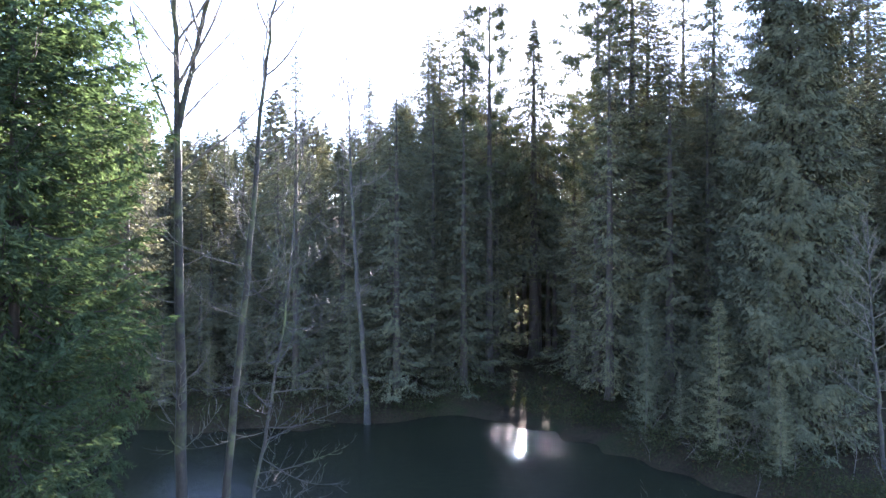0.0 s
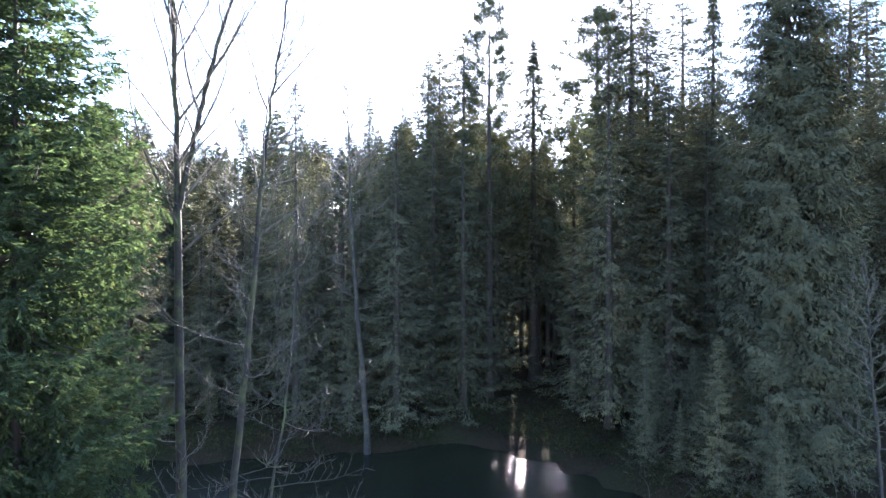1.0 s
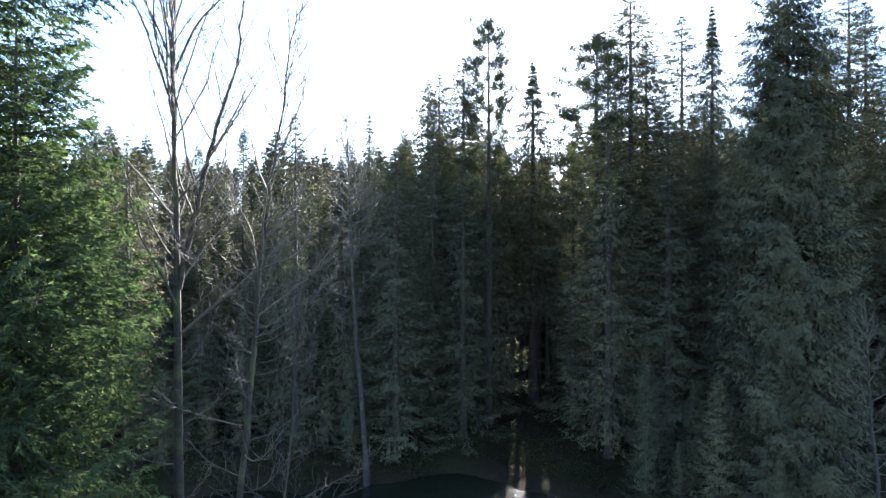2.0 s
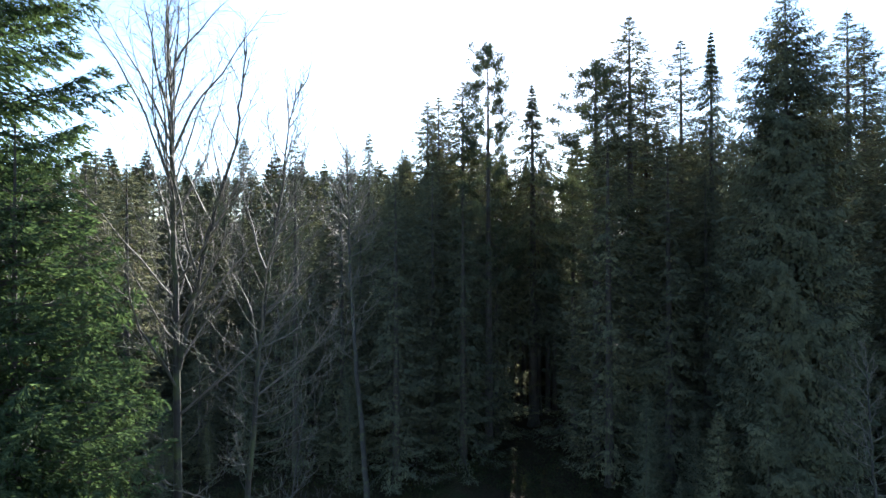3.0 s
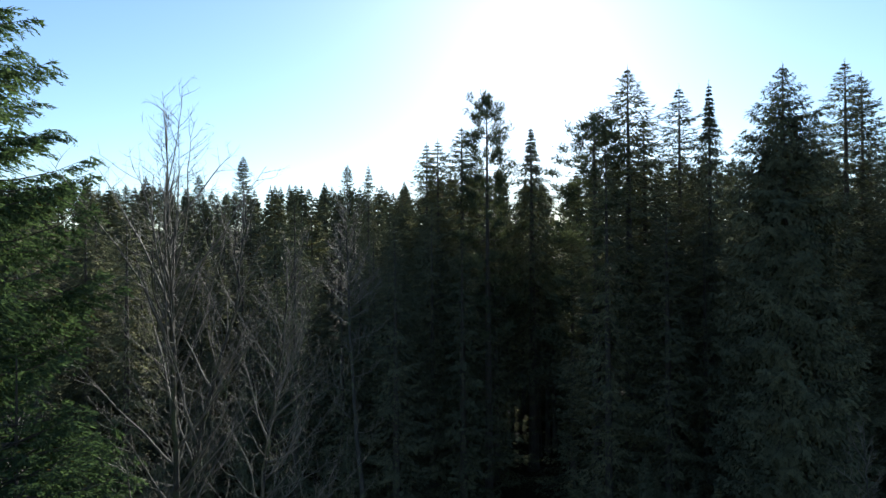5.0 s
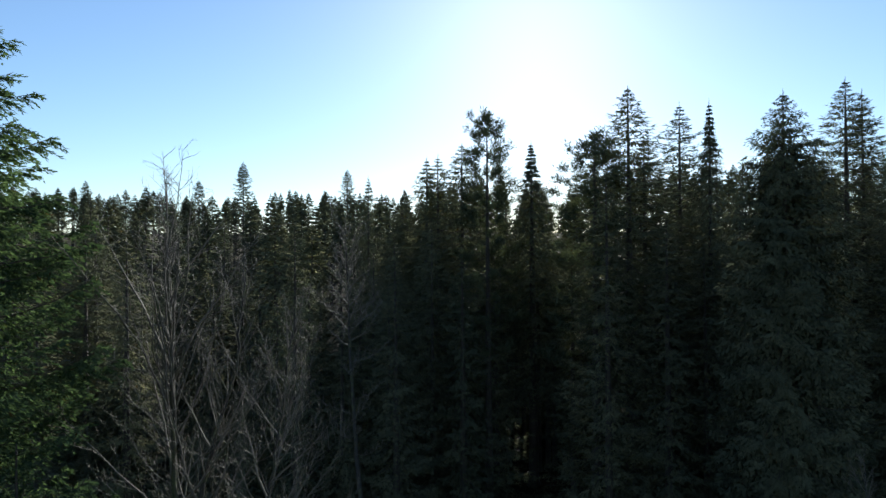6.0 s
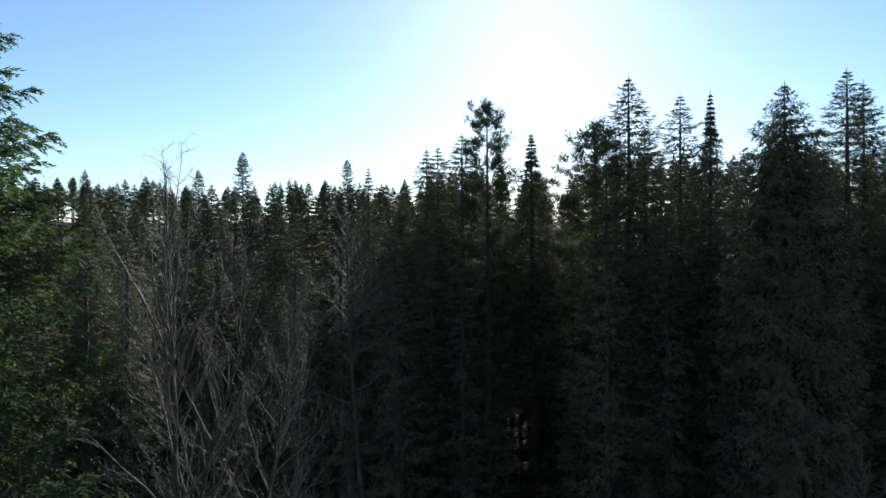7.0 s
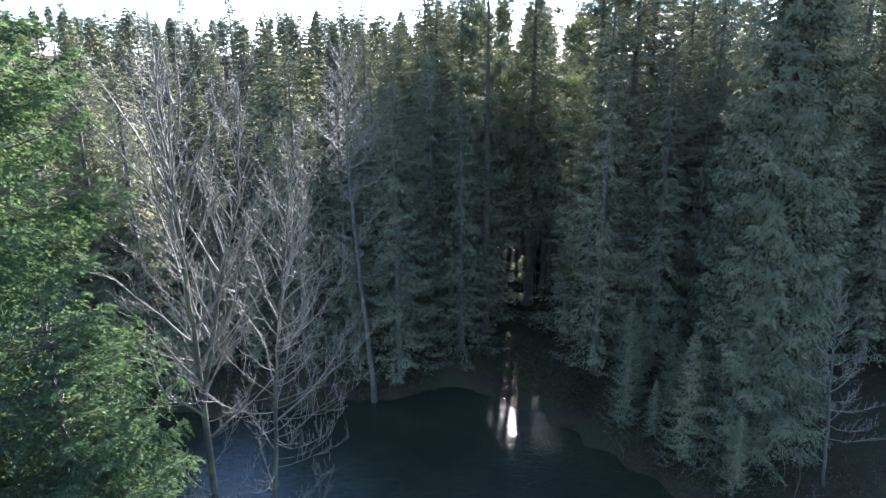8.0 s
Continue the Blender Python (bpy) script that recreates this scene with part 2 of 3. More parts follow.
            for sw in (-1, 1):
                d2 = unit(d1[:, None] * 0.85 + lat[:, None] * sw * rng.uniform(0.35, 0.9, (2 * n, m, 1)) + down * (droop * rng.uniform(-0.3, 1.6, (2 * n, m, 1))) + rng.normal(0, 0.12, (2 * n, m, 3)))
                ln = twig * coarse ** 0.5 * rng.uniform(0.6, 1.2, (2 * n, m)) * (1.1 - 0.45 * v) * tip_size
                wd = width * coarse * rng.uniform(0.7, 1.25, (2 * n, m)) * (1 + core * np.clip(0.6 - u, 0, 1)[:, None]) * (0.3 + 0.7 * tip_size)
                crown.add(q.reshape(-1, 3), d2.reshape(-1, 3), ln.ravel(), wd.ravel())
            tip = unit(path[-1] - path[-3])
            crown.add(np.tile(path[-1] - tip * 0.1, (3, 1)), unit(tip + rng.normal(0, 0.2, (3, 3))), twig * tip_size * rng.uniform(0.6, 1.1, 3), width * 0.8)
    for k in range(7):
        crown.add(axis[-1] - [0, 0, 0.1 * k], unit(rng.normal(0, 0.05 + 0.07 * k, 3) + [0, 0, 1]), 0.16 + 0.3 * twig * rng.uniform(0.7, 1.3), width * 0.5)
    return wood.mesh("trunk", BARK), crown.mesh("crown", mat or FIR, flat, rounded)


def cone(slope, most):
    """Limb length below the tip: a cone of that slope that rounds off towards its widest."""
    return lambda below: most * (1 - math.exp(-slope * below / most))


def thing(name, meshes, m, label, category, group=""):
    """An Empty at the foot, with a mesh object for each part."""
    root = new(name)
    for part_name, me in meshes:
        ob = new(part_name, me)
        ob.parent = root
    root.matrix_basis = m
    return tagged(root, label, category, group)


def foot(x, y, z, sx=1.0, sz=1.0, turn=0.0):
    return Matrix.LocRotScale((x, y, z), Euler((0, 0, turn)), (sx, sx, sz))


# ---- ground and pond ----
POND = [(-70, 26), (-40, 23), (-20, 21.5), (0, 21), (12, 20), (19, 21), (16, 26), (11.8, 32.3), (8.7, 36.7), (5.9, 41.2), (2.6, 44.0), (-3, 43.0), (-9, 41), (-15, 40.5), (-24, 40), (-40, 37), (-70, 34)]


def pond_distance(x, y):
    """Distance to the shore line in metres, negative over the water."""
    pts = np.array(POND, float)
    inside, best = np.zeros(x.shape, bool), np.full(x.shape, 1e9)
    for (x1, y1), (x2, y2) in zip(pts, np.roll(pts, -1, 0)):
        dx, dy = x2 - x1, y2 - y1
        u = np.clip(((x - x1) * dx + (y - y1) * dy) / (dx * dx + dy * dy), 0, 1)
        best = np.minimum(best, np.hypot(x - x1 - u * dx, y - y1 - u * dy))
        cross = (y1 > y) != (y2 > y)
        inside ^= cross & (x < (x2 - x1) * (y - y1) / (y2 - y1 + 1e-9) + x1)
    return np.where(inside, -best, best)


def low_shore(x, y):
    """Near 1 where the far bank runs out flat and bare, 0 elsewhere."""
    return np.exp(-((x - 6) / 6) ** 2 - ((y - 42) / 7) ** 2)


def ground_z(x, y):
    x, y = np.asarray(x, float), np.asarray(y, float)
    d = pond_distance(x, y) + 0.5 * np.sin(x * 0.9 + 0.4 * y) + 0.3 * np.sin(y * 1.7 - x)
    r = np.hypot(x, y)
    bank = 1.5 * (1 - 0.75 * low_shore(x, y)) * (1 - np.exp(-np.clip(d, 0, None) / 2.5)) - 1.6 * (1 - np.exp(np.clip(d, None, 0) / 3.0))
    hill = 22 * np.clip((r - 62) / 120, 0, 1) ** 1.8 * np.clip((y + 20) / 60, 0, 1)
    hill = hill + 11 * np.clip((r - 195) / 130, 0, 1) * np.clip((y + 20) / 60, 0, 1)
    rough = 0.16 * np.sin(x * 0.63 + 1.3) * np.sin(y * 0.57) + 0.07 * np.sin(x * 2.1 + y) * np.sin(y * 2.4 - x * 0.6)
    return bank + hill + rough * np.clip(d / 2, 0.2, 1)


def build_ground():
    u = np.linspace(-1, 1, 201)
    g = 34 * np.sinh(u * 5.0) / math.sinh(2.4)
    X, Y = np.meshgrid(g, g + 30, indexing="ij")
    v = np.column_stack([X.ravel(), Y.ravel(), ground_z(X, Y).ravel()])
    n = len(u)
    i, j = np.meshgrid(np.arange(n - 1), np.arange(n - 1), indexing="ij")
    q = np.stack([i * n + j, (i + 1) * n + j, (i + 1) * n + j + 1, i * n + j + 1], -1).reshape(-1, 4)
    tagged(new("ground", mesh_np("ground", v, q, GROUND, True)), "dark forest floor of needles, moss and soil", "ground", kind="structure")
    wv = [(-90, 14, 0), (30, 14, 0), (30, 76, 0), (-90, 76, 0)]
    tagged(new("water", mesh_np("water", wv, [(0, 1, 2, 3)], WATER)), "dark still pond water reflecting trees and sky", "water", kind="structure")


build_ground()

# ---- conifers: kinds ----
KINDS = {
    "fir": [conifer_meshes(11 + i, 30, cone(0.5, 4.1), 0.06, 50, 6, (-16, 22), 0.32) for i in range(3)],
    "spruce": [conifer_meshes(21 + i, 30, cone(0.42, 3.5), 0.03, 50, 6, (-26, 8), 0.28, hang=0.55) for i in range(2)],
    "cedar": [conifer_meshes(33 + i, 30, cone(0.85, 3.7), 0.03, 68, 9, (-26, 18), 0.16, 0.24, twig=0.34, width=0.062, per_twig=0.15, core=2.2, hang=0.7, mat=CEDAR) for i in range(1)],
    "spire": [conifer_meshes(41, 30, lambda b: 0.1 + 0.09 * b if b < 2.6 else 0.33 + 2.4 * (1 - math.exp(-0.22 * (b - 2.6))), 0.3, 46, 6, (-32, -8), 0.35, hang=0.55)],
    "open_fir": [conifer_meshes(51 + i, 30, cone(0.5, 4.3), 0.12, 52, 6, (-8, 14), 0.36, gap=0.06, hang=0.2, core=1.0) for i in range(2)],
    "pine": [conifer_meshes(61 + i, 30, cone(1.1, 2.9), 0.42, 28, 6, (-6, 34), 0.45, 0.22, twig=0.36, width=0.06, mat=PINE, tufts=True, gap=0.06, sway=12) for i in range(2)],
    "wood": [conifer_meshes(91 + i, 30, cone(0.42, 3.5 + 0.3 * i), 0.05, 42, 5, (-20, 20), 0.34, 0.32, mat=(FIR, CEDAR)[i % 2], hang=0.45, per_twig=0.26, width=0.062, core=1.8) for i in range(4)],
    "tall": [conifer_meshes(95 + i, 30, cone(0.42, 3.2), 0.5, 30, 6, (-20, 20), 0.4, hang=0.4) for i in range(2)],
    "young": [conifer_meshes(81 + i, 30, cone(0.5, 7.5), 0.02, 34, 7, (-14, 26), 0.3, 0.52, twig=0.85, width=0.12, per_twig=0.5, core=2.0, wood_sides=0) for i in range(3)],
    "far": [conifer_meshes(71 + i, 30, cone(0.4, 3.6 + 0.3 * i), 0.1, 38, 5, (-18, 20), 0.36, 0.6, twig=0.75, width=0.17, per_twig=0.5, core=2.4, wood_sides=0) for i in range(4)],
    "back": [conifer_meshes(171 + i, 30, cone(0.3 + 0.03 * i, 3.3), 0.55, 19, 4, (-18, 20), 0.42, 1.3, twig=0.9, width=0.23, per_twig=0.95, core=2.4, wood_sides=0) for i in range(4)],
}
LABELS = {
    "fir": ("fir_tree", "tall dark green Douglas fir standing in the woods", "fir tree"),
    "spruce": ("spruce_tree", "slim dark green spruce with drooping boughs", "spruce tree"),
    "cedar": ("cedar_tree", "broad dense red cedar with hanging sprays", "cedar tree"),
    "spire": ("hemlock_tree", "narrow ragged hemlock with a thin spire top", "hemlock tree"),
    "open_fir": ("fir_tree", "tall fir with sparse open boughs against the sky", "fir tree"),
    "pine": ("pine_tree", "tall pine with bare lower trunk and tufted crown", "pine tree"),
    "young": ("young_conifer", "young dark conifer with low boughs on the bank", "conifer"),
    "tall": ("fir_tree", "tall conifer with a long bare trunk by the shore", "fir tree"),
    "wood": ("fir_tree", "dark green conifer standing close in the woods", "fir tree"),
    "back": ("fir_tree", "distant dark conifer on the wooded slope", "fir tree"),
    "far": ("fir_tree", "distant dark conifer on the wooded slope", "fir tree"),
}
MADE, DISTANT = {}, []


def plant(kind, x, y, top, variant=0, wide=1.0, turn=0.0, group="forest beyond the pond"):
    """A tree of that kind, its foot on the ground and its tip at height top."""
    g = float(ground_z(x, y)) - 0.1
    sz = (top - 0.35 - g) / 30.0
    if kind == "back":
        DISTANT.append((variant % 4, x, y, g, wide * (0.55 + 0.45 * sz), sz, turn))
        return None
    m = foot(x, y, g, wide * (0.55 + 0.45 * sz) if kind != "young" else wide * sz, sz, turn)
    key = (kind, variant % len(KINDS[kind]))
    if key in MADE:
        src = MADE[key]
        ob = new(src.name.split(".")[0])
        for c in src.children:
            k = c.copy()
            scene.collection.objects.link(k)
            k.parent = ob
        ob.matrix_basis = m
        tagged(ob, *LABELS[kind][1:], group)
        return ob
    name, label, cat = LABELS[kind]
    MADE[key] = thing(name, zip(("trunk", "crown"), KINDS[kind][key[1]]), m, label, cat, group)
    return MADE[key]


# the trees of the skyline
for row in (
        ("fir", 14.4, 48.3, 36.0, 0, 1.3), ("pine", 11.9, 48.8, 32.6, 1, 1.35), ("fir", 16.3, 50.5, 32.5, 1, 1.25),
        ("open_fir", 20.0, 52.8, 35.7, 0, 1.15), ("spire", 20.5, 48.0, 34.7, 0, 1.0), ("cedar", 18.5, 33.8, 31.8, 0, 1.0),
        ("spruce", 21.4, 36.0, 28.6, 0, 0.8), ("open_fir", 32.2, 50.0, 36.9, 1, 1.3), ("fir", 34.2, 51.0, 36.2, 2, 1.1), ("fir", 38.5, 52.0, 34.5, 0, 1.2),
        ("pine", 3.8, 52.0, 34.8, 0, 0.95), ("fir", 1.85, 55.0, 32.9, 2, 1.2), ("fir", -0.3, 58.0, 32.3, 1, 1.15), ("spruce", -1.4, 60.0, 32.4, 0, 1.2),
        ("spire", 8.4, 58.6, 33.6, 0, 1.4), ("far", 27.0, 132.0, 38.0, 2, 1.0), ("spruce", -8.5, 73.5, 32.4, 1, 0.75), ("cedar", -4.1, 65.5, 28.8, 1, 0.75),
        ("far", -50.0, 159.0, 47.3, 0, 1.1), ("far", -28.3, 189.0, 49.3, 1, 1.1), ("far", -65.0, 169.0, 44.0, 2, 1.0), ("far", -106.0, 188.0, 46.5, 3, 1.0)):
    plant(*row[:5], wide=row[5], turn=row[1] * 1.7)


# ---- the woods behind ----
SKY_X = (-200, 0, 150, 250, 340, 400, 460, 520, 600, 660, 700, 740, 800, 860, 960, 1000, 1050, 1150, 1250, 1300, 1350, 1420, 1480, 1568, 1800)
SKY_UP = (6.3, 6.3, 6.0, 6.0, 5.4, 5.0, 5.0, 5.9, 5.2, 5.2, 5.4, 5.6, 6.2, 6.6, 6.2, 5.4, 7.5, 8.0, 8.0, 7.6, 9.0, 8.4, 8.0, 8.4, 9)


def wood_top(x, y):
    """The woods' upper edge over a place, as a slope seen from over the pond."""
    col = 784 + 1121.6 * x / y
    return 22.8 + y * math.tan(radians(np.interp(col, SKY_X, SKY_UP) + 0.7))


def fill_woods():
    rng = np.random.default_rng(5)
    placed = [(14.4, 48.3), (20, 52.8), (18.7, 34), (3.8, 52), (8.4, 58.6), (32.2, 50), (-8.5, 73.5)]

    def scatter(n, ymin, ymax, gap, kinds, dip, left, right, group):
        for _ in range(n):
            y = ymin + (ymax - ymin) * rng.random()
            x = rng.uniform(left, right) * y
            if pond_distance(np.array(x), np.array(y)) < 2.5 or any((x - a) ** 2 + (y - b) ** 2 < gap * gap for a, b in placed):
                continue
            if y > 62 and x / y > 0.12 and rng.random() < 0.7:
                continue
            if abs(x / y + 0.584) < 0.02 and y < 100 or low_shore(x, y) > 0.4:
                continue
            placed.append((x, y))
            top = wood_top(x, y) - y * math.tan(radians(dip * rng.random() ** 1.3))
            g = float(ground_z(x, y))
            top = min(top, g + 36)
            if abs(x - 5.0 - 0.149 * (y - 39)) < 1.9 or abs(x / y - 0.19) < 0.016:
                top = min(top, 0.32 * (y - 38))
            if x / y < -0.02 and y < 95:
                top -= y * math.tan(radians(rng.uniform(0.2, 2.2)))
            if -0.45 < x / y < -0.27 and y < 75:
                top = min(top, 4.0 + 0.6 * (y - 37))
            if top - g < 4:
                continue
            plant(kinds[rng.integers(len(kinds))], x, y, top, int(rng.integers(4)), rng.uniform(0.8, 1.2), rng.uniform(0, 6.28), group)

    # tall bare-trunked trees behind the glinting shore
    for k in range(10):
        y = rng.uniform(60, 69)
        x = y * (0.05 + 0.014 * k + rng.uniform(-0.006, 0.006))
        placed.append((x, y))
        plant("tall", x, y, 22.8 + y * math.tan(radians(rng.uniform(0.5, 4.0))), k, rng.uniform(0.8, 1.1), rng.uniform(0, 6.28))
    scatter(330, 42, 62, 3.3, ("wood",), 9.0, -0.75, 0.85, "forest beyond the pond")
    scatter(420, 62, 95, 3.9, ("far", "wood", "far"), 6.0, -0.85, 0.85, "forest beyond the pond")
    # low trees under the sun's path
    for k, y in enumerate((72, 76, 80, 86, 92, 98, 104, 112, 120, 128, 138, 150, 162, 174, 188)):
        for off in (-2.4, 0.1, 2.4):
            x = 5.0 + 0.149 * (y - 39) + off + rng.uniform(-0.6, 0.6)
            top = min(0.34 * (y - 38) * rng.uniform(0.85, 1.0) + 1, wood_top(x, y) - rng.uniform(0, 3))
            plant("far", x, y, max(top, float(ground_z(x, y)) + 4), k + int(off), 1.1, rng.uniform(0, 6.28))
            placed.append((x, y))
    scatter(330, 95, 135, 5.4, ("back",), 3.4, -0.9, 0.75, "")
    scatter(620, 135, 200, 5.7, ("back",), 1.9, -0.95, 0.6, "")
    # young trees along the banks
    count = 0
    for _ in range(3000):
        if count == 14:
            break
        y = rng.uniform(27, 64)
        x = rng.uniform(-0.7, 0.75) * y
        d = float(pond_distance(np.array(x), np.array(y)))
        if not 1.2 < d < 7 or low_shore(x, y) > 0.3 or (x < -6 and y < 44) or (x - 20) ** 2 + (y - 28) ** 2 < 20 or 0.17 < x / y < 0.21 or (0.02 < x / y < 0.15 and y < 60 and rng.random() < 0.6) or any((x - a) ** 2 + (y - b) ** 2 < 4 for a, b in placed):
            continue
        placed.append((x, y))
        count += 1
        plant("young", x, y, float(ground_z(x, y)) + rng.uniform(4, 11), int(rng.integers(4)), rng.uniform(0.75, 1.05), rng.uniform(0, 6.28), "young trees on the bank")


fill_woods()


def distant_woods():
    """All the trees far up the slope, joined, as nobody could count them."""
    root = new("distant_woods")
    for which, part_name, mat in ((0, "trunks", BARK), (1, "crowns", FIR)):
        vs, qs, ns, n = [], [], [], 0
        for variant, x, y, g, sx, sz, turn in DISTANT:
            me = KINDS["back"][variant][which]
            v, q = np.empty(len(me.vertices) * 3, np.float32), np.empty(len(me.loops), np.int32)
            me.vertices.foreach_get("co", v)
            me.loops.foreach_get("vertex_index", q)
            v = v.reshape(-1, 3)
            c, w = math.cos(turn), math.sin(turn)
            vs.append(np.column_stack([x + sx * (c * v[:, 0] - w * v[:, 1]), y + sx * (w * v[:, 0] + c * v[:, 1]), g + sz * v[:, 2]]))
            qs.append(q.reshape(-1, 4) + n)
            if which:
                w3 = np.empty(len(me.loops) * 3, np.float32)
                me.corner_normals.foreach_get("vector", w3)
                w3 = w3.reshape(-1, 3)
                nv = np.empty_like(w3)
                nv[q] = w3
                ns.append(np.column_stack([c * nv[:, 0] - w * nv[:, 1], w * nv[:, 0] + c * nv[:, 1], nv[:, 2]]))
            n += len(v)
        joined = mesh_np(part_name, np.concatenate(vs), np.concatenate(qs), mat, bool(which))
        if which:
            joined.normals_split_custom_set_from_vertices(np.concatenate(ns))
        ob = new(part_name, joined)
        ob.parent = root
    tagged(root, "distant dark conifer woods covering the slope", "woods", kind="stuff")


distant_woods()


# ---- the near firs ----
def near_fir():
    zs = (0, 3.0, 5.8, 7.6, 9.7, 11, 12, 13.4, 14.5, 17, 22, 31)
    rs = (0.2, 1.3, 2.5, 3.1, 4.0, 4.5, 3.7, 3.7, 4.6, 4.9, 4.6, 4.2)
    return conifer_meshes(3, 30.5, lambda b: float(np.interp(b, zs, rs)), 0.17, 44, 14, (-12, 10), 0.2, 0.14, 0.34, 0.17, 0.034, 0.062,
                          0.5, 1.2, NEAR_FIR, 0.22, 4, sway=5.0, flat=0.9, rounded=False, pockets=0.1, tier=0.45, front=-0.5)


def young_fir():
    zs, rs = (0, 2, 5, 8.5, 11, 18), (0.1, 1.4, 2.2, 2.2, 1.4, 1.0)
    return conifer_meshes(4, 18.2, lambda b: float(np.interp(b, zs, rs)), 0.2, 38, 12, (-8, 24), 0.28, 0.14, 0.34, 0.16, 0.032, 0.062,
                          0.36, 1.2, NEAR_FIR, 0.12, 4, sway=6.0, flat=0.9, rounded=False, pockets=0.08, tier=0.5, front=-0.5)


thing("fir_tree", zip(("trunk", "crown"), near_fir()), foot(-10.6, 11.5, float(ground_z(-10.6, 11.5)) - 0.1), "large sunlit green Douglas fir with long hanging boughs", "fir tree")
thing("fir_tree", zip(("trunk", "crown"), young_fir()), foot(-7.3, 10.8, float(ground_z(-7.3, 10.8)) - 0.1), "younger bright green fir beside the large fir", "fir tree")


# ---- bare broadleaf trees ----
def grow(tubes, rng, p, d, L, r, depth, up=0.25, wander=0.12, kids=(9, 6, 4), sides=(5, 4, 3, 3), spread=0.95, start=0.2, fat=1.0):
    """One limb and all that grows from it."""
    n = max(int(6 + L * 1.2), 5) if depth < 2 else (5 if depth == 2 else 3)
    pts, dirs = [np.array(p, float)], [unit(d)]
    for _ in range(n):
        dd = unit(dirs[-1] + rng.normal(0, wander, 3) + [0, 0, up * (1.0 / n) * 2.2])
        dirs.append(dd)
        pts.append(pts[-1] + dd * L / n)
    pts = np.array(pts)
    tubes.add(pts, r * (1 - 0.85 * np.linspace(0, 1, n + 1) ** 1.2), sides[min(depth, 3)])
    if depth >= len(kids):
        return
    m = max(int(kids[depth] * min(1.6, 0.5 + L / (3.0 if depth == 0 else 1.6))), 2)
    for k in range(m):
        s = start + (1 - start) * (k + rng.uniform(0.1, 0.9)) / m
        i = min(int(s * n), n - 1)
        q, t = pts[i] + (pts[i + 1] - pts[i]) * (s * n - i), dirs[i + 1]
        side = unit(np.cross(t, rng.normal(0, 1, 3)))
        if side[2] < -0.2:
            side[2] *= 0.5
        ll = L * (rng.uniform(0.16, 0.36) if depth == 0 else rng.uniform(0.3, 0.55)) * (1.15 - 0.55 * s)
        grow(tubes, rng, q, unit(t * 0.75 + side * spread), max(ll, 0.14), max(r * (1 - 0.8 * s) * 0.36, fat * (0.0065 if depth == 0 else 0.0048)), depth + 1, up * 1.15, wander * 1.2, kids, sides, spread, 0.2, fat)


def bare_tree(name, seed, stems, label, category, mat, limb_mat, kids=(9, 2), fat=1.15):
    """stems: (trunk points, foot radius, tip radius, limb rows). A limb row: how many, from and to which height of the stem,
    length low and high, rise in degrees low and high, a sideways pull, thickness, upward bend."""
    rng = np.random.default_rng(seed)
    ox, oy = stems[0][0][0][:2]
    oz = float(ground_z(ox, oy)) - 0.15
    root = new(name)
    root.matrix_basis = Matrix.Translation((ox, oy, oz))
    for si, (path, r0, r1, rows) in enumerate(stems):
        path = np.array(path, float) - [ox, oy, oz]
        u = np.linspace(0, 1, len(path))
        v = np.linspace(0, 1, 30)
        fine = np.column_stack([np.interp(v, u, path[:, c]) for c in range(3)])
        for _ in range(3):
            fine[1:-1] = (fine[:-2] + 2 * fine[1:-1] + fine[2:]) / 4
        fine[1:-1, :2] += rng.normal(0, 0.02, (28, 2))
        grown = (fine[:, 2] - fine[0, 2]) / (fine[-1, 2] - fine[0, 2])
        rad = r0 + (r1 - r0) * grown ** 1.1
        if si == 0:
            fine[0] = (0, 0, 0)
            rad[0] *= 1.35
        trunk = Tubes()
        trunk.add(fine, rad, 10)
        ob = new("trunk" if si == 0 else "stem", trunk.mesh("trunk", mat))
        ob.parent = root
        for n, z0, z1, l0, l1, e0, e1, pull, thick, up in rows:
            for k in range(n):
                g = (k + rng.uniform(0, 0.95)) / n
                z = z0 + (z1 - z0) * g - oz
                q = np.array([np.interp(z, fine[:, 2], fine[:, 0]), np.interp(z, fine[:, 2], fine[:, 1]), z])
                az = k * 2.4 + rng.uniform(-0.6, 0.6)
                e = radians(e0 + (e1 - e0) * g + rng.normal(0, 4.5))
                d = unit([math.cos(az) * math.cos(e) + pull * rng.uniform(0.3, 1), math.sin(az) * math.cos(e), math.sin(e)])
                L = (l0 + (l1 - l0) * g) * rng.uniform(0.65, 1.15)
                t = Tubes()
                grow(t, rng, q, d, L, thick * rng.uniform(0.55, 1.1), 0, up, 0.085, kids, fat=fat)
                limb = new("limb", t.mesh("limb", limb_mat))
                limb.parent = ob
    return tagged(root, label, category, "bare trees by the pond")


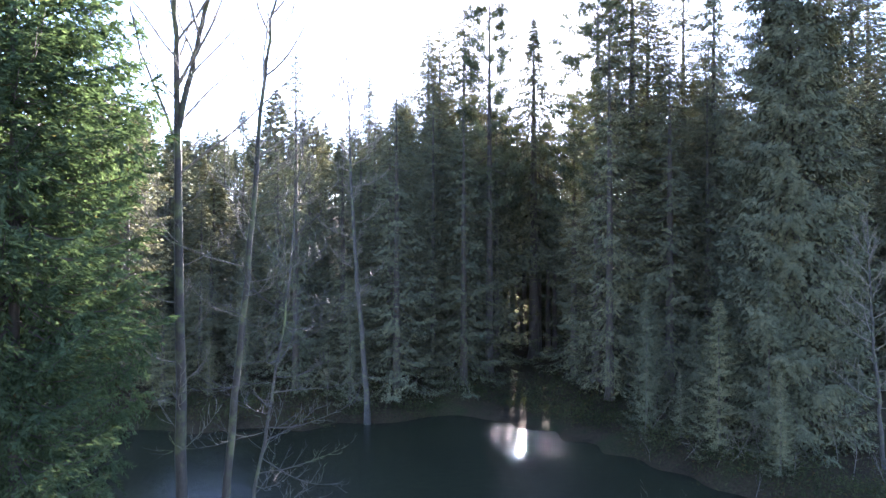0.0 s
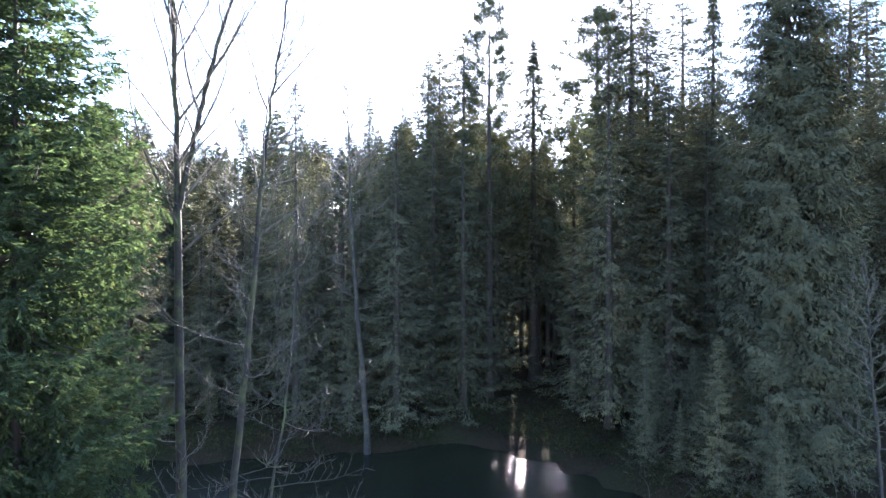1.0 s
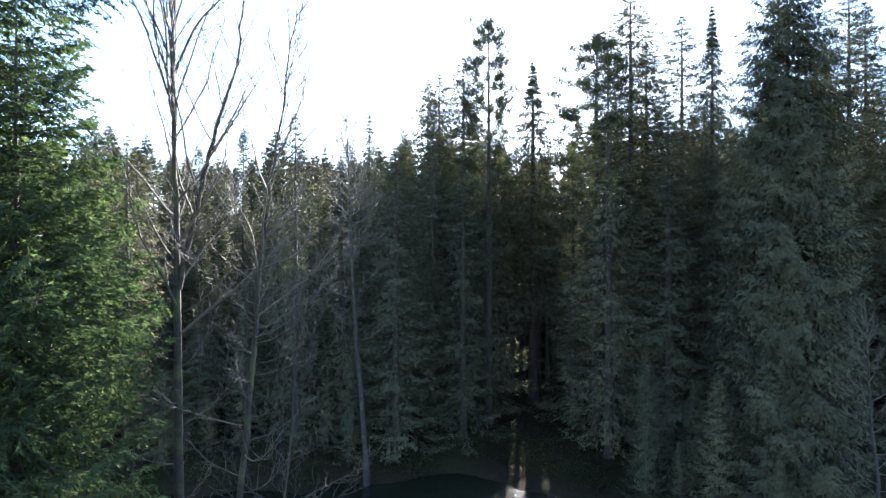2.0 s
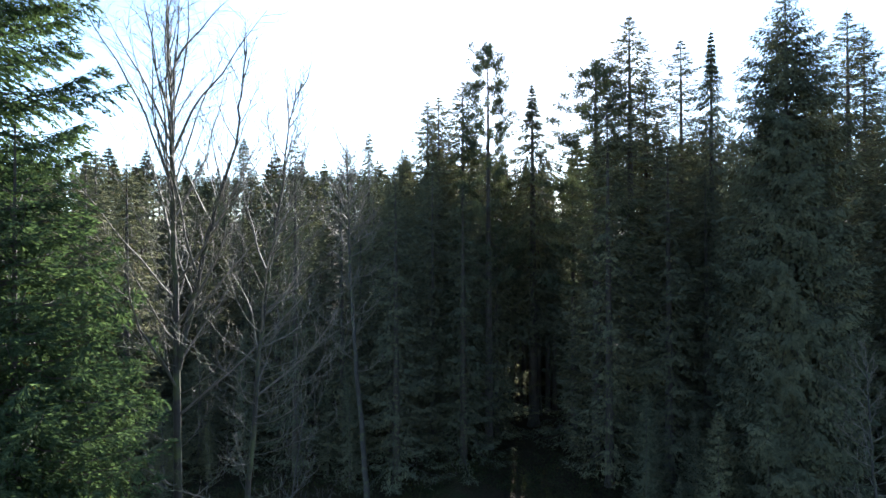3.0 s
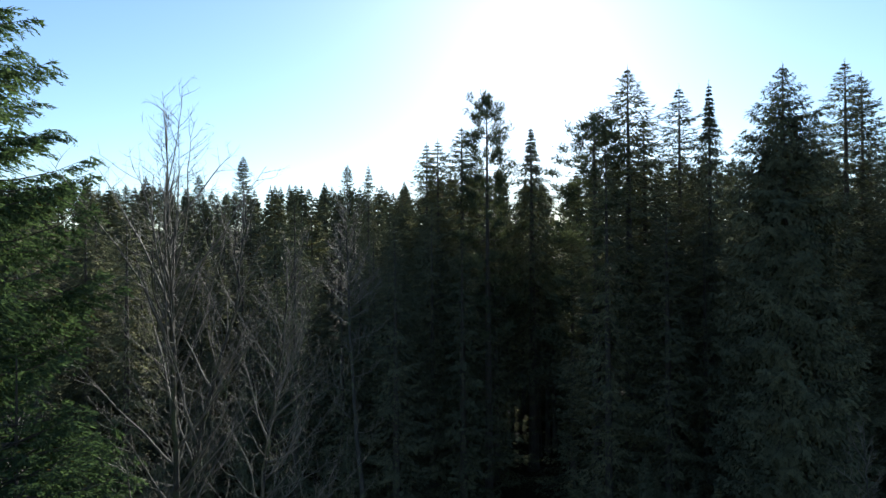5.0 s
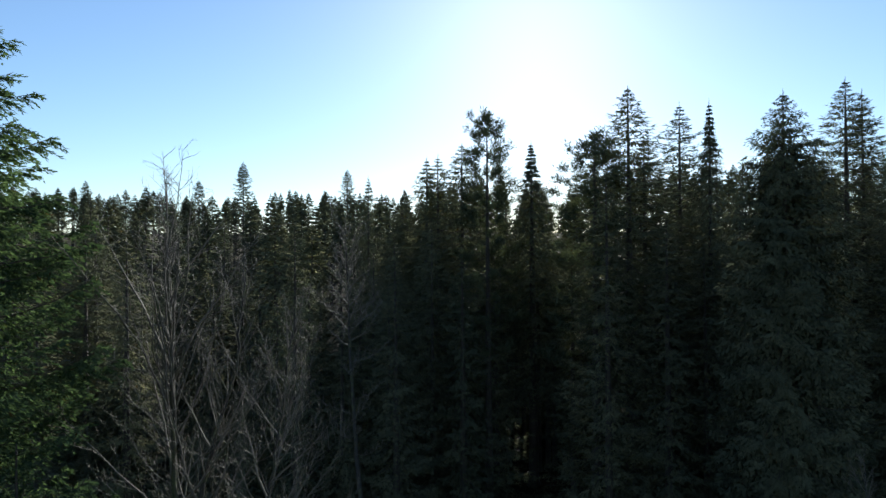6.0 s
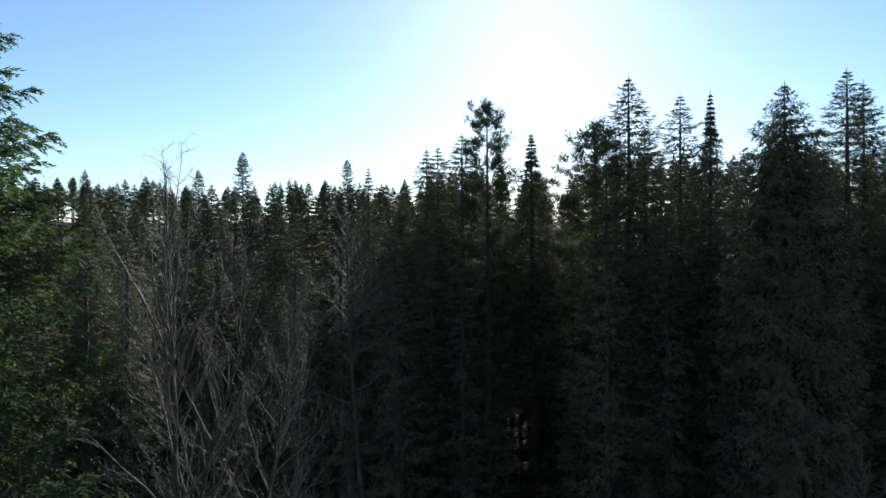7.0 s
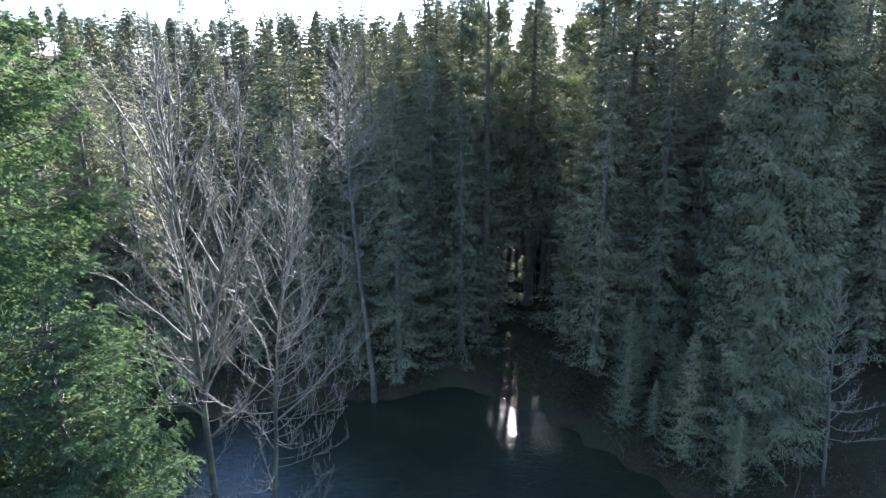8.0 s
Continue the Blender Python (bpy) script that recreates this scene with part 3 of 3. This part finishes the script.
# limbs take the bark with rim light in its colour, trunks the plain one
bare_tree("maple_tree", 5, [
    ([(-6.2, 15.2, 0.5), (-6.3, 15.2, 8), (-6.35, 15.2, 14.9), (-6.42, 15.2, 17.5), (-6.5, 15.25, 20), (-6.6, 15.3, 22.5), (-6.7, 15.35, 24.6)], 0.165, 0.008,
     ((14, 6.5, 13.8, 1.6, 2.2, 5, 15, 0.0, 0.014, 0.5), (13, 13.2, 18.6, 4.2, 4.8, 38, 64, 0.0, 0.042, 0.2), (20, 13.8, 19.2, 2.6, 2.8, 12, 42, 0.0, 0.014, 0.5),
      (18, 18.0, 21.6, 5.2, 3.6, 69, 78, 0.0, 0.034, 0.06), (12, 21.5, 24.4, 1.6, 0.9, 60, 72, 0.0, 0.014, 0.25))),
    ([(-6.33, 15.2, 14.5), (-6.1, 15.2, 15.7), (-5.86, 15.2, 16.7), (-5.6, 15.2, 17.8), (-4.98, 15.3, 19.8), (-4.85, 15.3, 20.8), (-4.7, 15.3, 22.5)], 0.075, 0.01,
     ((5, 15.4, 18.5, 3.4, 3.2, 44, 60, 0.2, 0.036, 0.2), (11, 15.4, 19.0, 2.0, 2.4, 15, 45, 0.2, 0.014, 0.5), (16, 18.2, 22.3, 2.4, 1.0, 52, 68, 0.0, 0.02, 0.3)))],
    "tall bare grey maple with a forked trunk and fine twigs", "maple tree", MAPLE, RIMLIT_LIMB)
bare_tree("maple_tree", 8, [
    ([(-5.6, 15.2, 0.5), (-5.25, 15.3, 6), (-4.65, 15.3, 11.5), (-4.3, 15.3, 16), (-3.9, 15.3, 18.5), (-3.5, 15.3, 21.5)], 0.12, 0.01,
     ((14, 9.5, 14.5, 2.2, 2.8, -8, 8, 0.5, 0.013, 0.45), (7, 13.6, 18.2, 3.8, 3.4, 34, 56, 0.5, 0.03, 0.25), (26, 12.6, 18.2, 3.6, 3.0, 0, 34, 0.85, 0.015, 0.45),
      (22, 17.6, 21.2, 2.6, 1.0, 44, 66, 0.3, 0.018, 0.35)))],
    "bare grey maple leaning slightly over the pond", "maple tree", MAPLE, RIMLIT_LIMB)
bare_tree("alder_tree", 12, [
    ([(-4.2, 12.5, 0.6), (-3.8, 12.6, 6.4), (-3.4, 12.7, 8.8), (-3.1, 12.7, 10.6), (-3.0, 12.7, 12.2), (-2.8, 12.7, 13.9)], 0.055, 0.007,
     ((26, 5.5, 10.5, 1.8, 2.4, -12, 5, 0.7, 0.012, 0.25), (16, 10, 13.7, 1.8, 0.8, 15, 55, 0.2, 0.01, 0.4)))],
    "slender pale bare sapling with drooping twigs", "alder tree", ALDER, ALDER)
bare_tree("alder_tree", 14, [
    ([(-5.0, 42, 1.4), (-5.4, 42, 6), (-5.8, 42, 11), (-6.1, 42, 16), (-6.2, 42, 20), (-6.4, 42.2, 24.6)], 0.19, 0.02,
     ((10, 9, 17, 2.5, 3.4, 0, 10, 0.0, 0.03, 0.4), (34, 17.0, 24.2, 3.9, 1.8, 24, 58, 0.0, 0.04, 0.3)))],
    "tall pale-trunked bare alder on the far bank", "alder tree", ALDER, RIMLIT_LIMB, (10, 4), 3.0)
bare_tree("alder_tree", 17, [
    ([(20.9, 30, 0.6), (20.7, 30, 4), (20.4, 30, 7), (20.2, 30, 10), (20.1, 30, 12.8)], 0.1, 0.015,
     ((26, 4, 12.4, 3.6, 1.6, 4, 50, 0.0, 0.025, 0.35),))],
    "low bare tree with crooked grey limbs on the bank", "alder tree", ALDER, RIMLIT_LIMB, (9, 4), 2.0)


# ---- undergrowth ----
def undergrowth():
    rng = np.random.default_rng(9)
    sp = Sprays(rng)
    x, y = rng.uniform(-60, 48, 52000), rng.uniform(4, 80, 52000)
    d = pond_distance(x, y)
    keep = (ground_z(x, y) > 0.01) & ((low_shore(x, y) < 0.3) | (pond_distance(x, y) > 1.8)) & (rng.random(len(x)) < np.exp(-np.clip(d, 0, None) / 9))
    x, y, d = x[keep], y[keep], d[keep]
    shore = (d < 3.5) | (low_shore(x, y) > 0.25)
    x, y = np.concatenate([x, np.repeat(x[shore], 4)]), np.concatenate([y, np.repeat(y[shore], 4)])
    x, y = x + rng.normal(0, 0.3, len(x)), y + rng.normal(0, 0.3, len(x))
    lump = 0.5 + 0.5 * np.sin(x * 0.8 + 1.7 * np.sin(y * 0.5)) * np.sin(y * 0.9 + x * 0.2)
    z = ground_z(x, y)
    for k in range(4):
        h = rng.random(len(x)) * (0.3 + 1.2 * lump) * (1 - 0.4 * low_shore(x, y))
        q = np.column_stack([x + rng.normal(0, 0.25, len(x)), y + rng.normal(0, 0.25, len(x)), z + h])
        sp.add(q, unit(rng.normal(0, 1, (len(x), 3)) + [0, 0, 0.4]), rng.uniform(0.14, 0.3, len(x)), rng.uniform(0.035, 0.07, len(x)))
    tagged(new("undergrowth", sp.mesh("undergrowth", SHRUB, 0.9)), "dark evergreen shrubs and ferns along the banks", "undergrowth", kind="stuff")


def brush():
    rng = np.random.default_rng(10)
    t = Tubes()
    for _ in range(420):
        x, y = rng.uniform(-26, 24), rng.uniform(9, 50)
        d = float(pond_distance(np.array(x), np.array(y)))
        if not 0.3 < d < 6 or low_shore(x, y) > 0.3:
            continue
        grow(t, rng, (x, y, float(ground_z(x, y)) - 0.1), (rng.normal(0, 0.35), rng.normal(0, 0.35), 1), rng.uniform(1.5, 3.6), 0.02, 1, 0.1, 0.14, (5, 6, 3))
    tagged(new("brush", t.mesh("brush", TWIG)), "leafless grey-brown brush of thin arching stems", "brush", kind="stuff")


undergrowth()
brush()


# ---- shed among the trees ----
def shed(x, y, w, d, h, turn):
    z = float(ground_z(x, y)) - 0.3
    root = new("shed")
    root.matrix_basis = pose(x, y, z, 0, 0, turn)
    paint, roof_m, dark = paint_mat("blue_grey_paint", (0.38, 0.45, 0.55)), paint_mat("roof_felt", (0.06, 0.06, 0.065), 0.9), paint_mat("door_paint", (0.22, 0.24, 0.28))

    def box(name, size, at, mat, parent):
        bm = bmesh.new()
        bmesh.ops.create_cube(bm, size=1)
        bmesh.ops.scale(bm, vec=size, verts=bm.verts)
        bmesh.ops.bevel(bm, geom=bm.edges[:], offset=0.015, segments=1, affect="EDGES")
        bmesh.ops.translate(bm, vec=at, verts=bm.verts)
        me = bpy.data.meshes.new(name)
        bm.to_mesh(me)
        bm.free()
        me.materials.append(mat)
        ob = new(name, me)
        ob.parent = parent
        return ob

    walls = box("walls", (w, d, h), (0, 0, h / 2), paint, root)
    for k in range(int(h / 0.25)):
        box("siding_board", (w + 0.03, 0.03, 0.22), (0, -d / 2 - 0.012, 0.13 + k * 0.25), paint, walls)
    box("door", (0.85, 0.04, 2.0), (w * 0.22, -d / 2 - 0.05, 1.3), dark, root)
    for sgn in (-1, 1):
        slab = box("roof_slope", (w / 2 / math.cos(radians(32)) + 0.3, d + 0.5, 0.08), (0, 0, 0), roof_m, root)
        slab.matrix_basis = pose(sgn * (w / 4 + 0.08), 0, h + w / 4 * math.tan(radians(32)) - 0.02, 0, sgn * 32, 0)
    return tagged(root, "small pale blue-grey wooden shed among the trees", "shed")


shed(-55.5, 95, 2.6, 3.0, 3.2, -30)
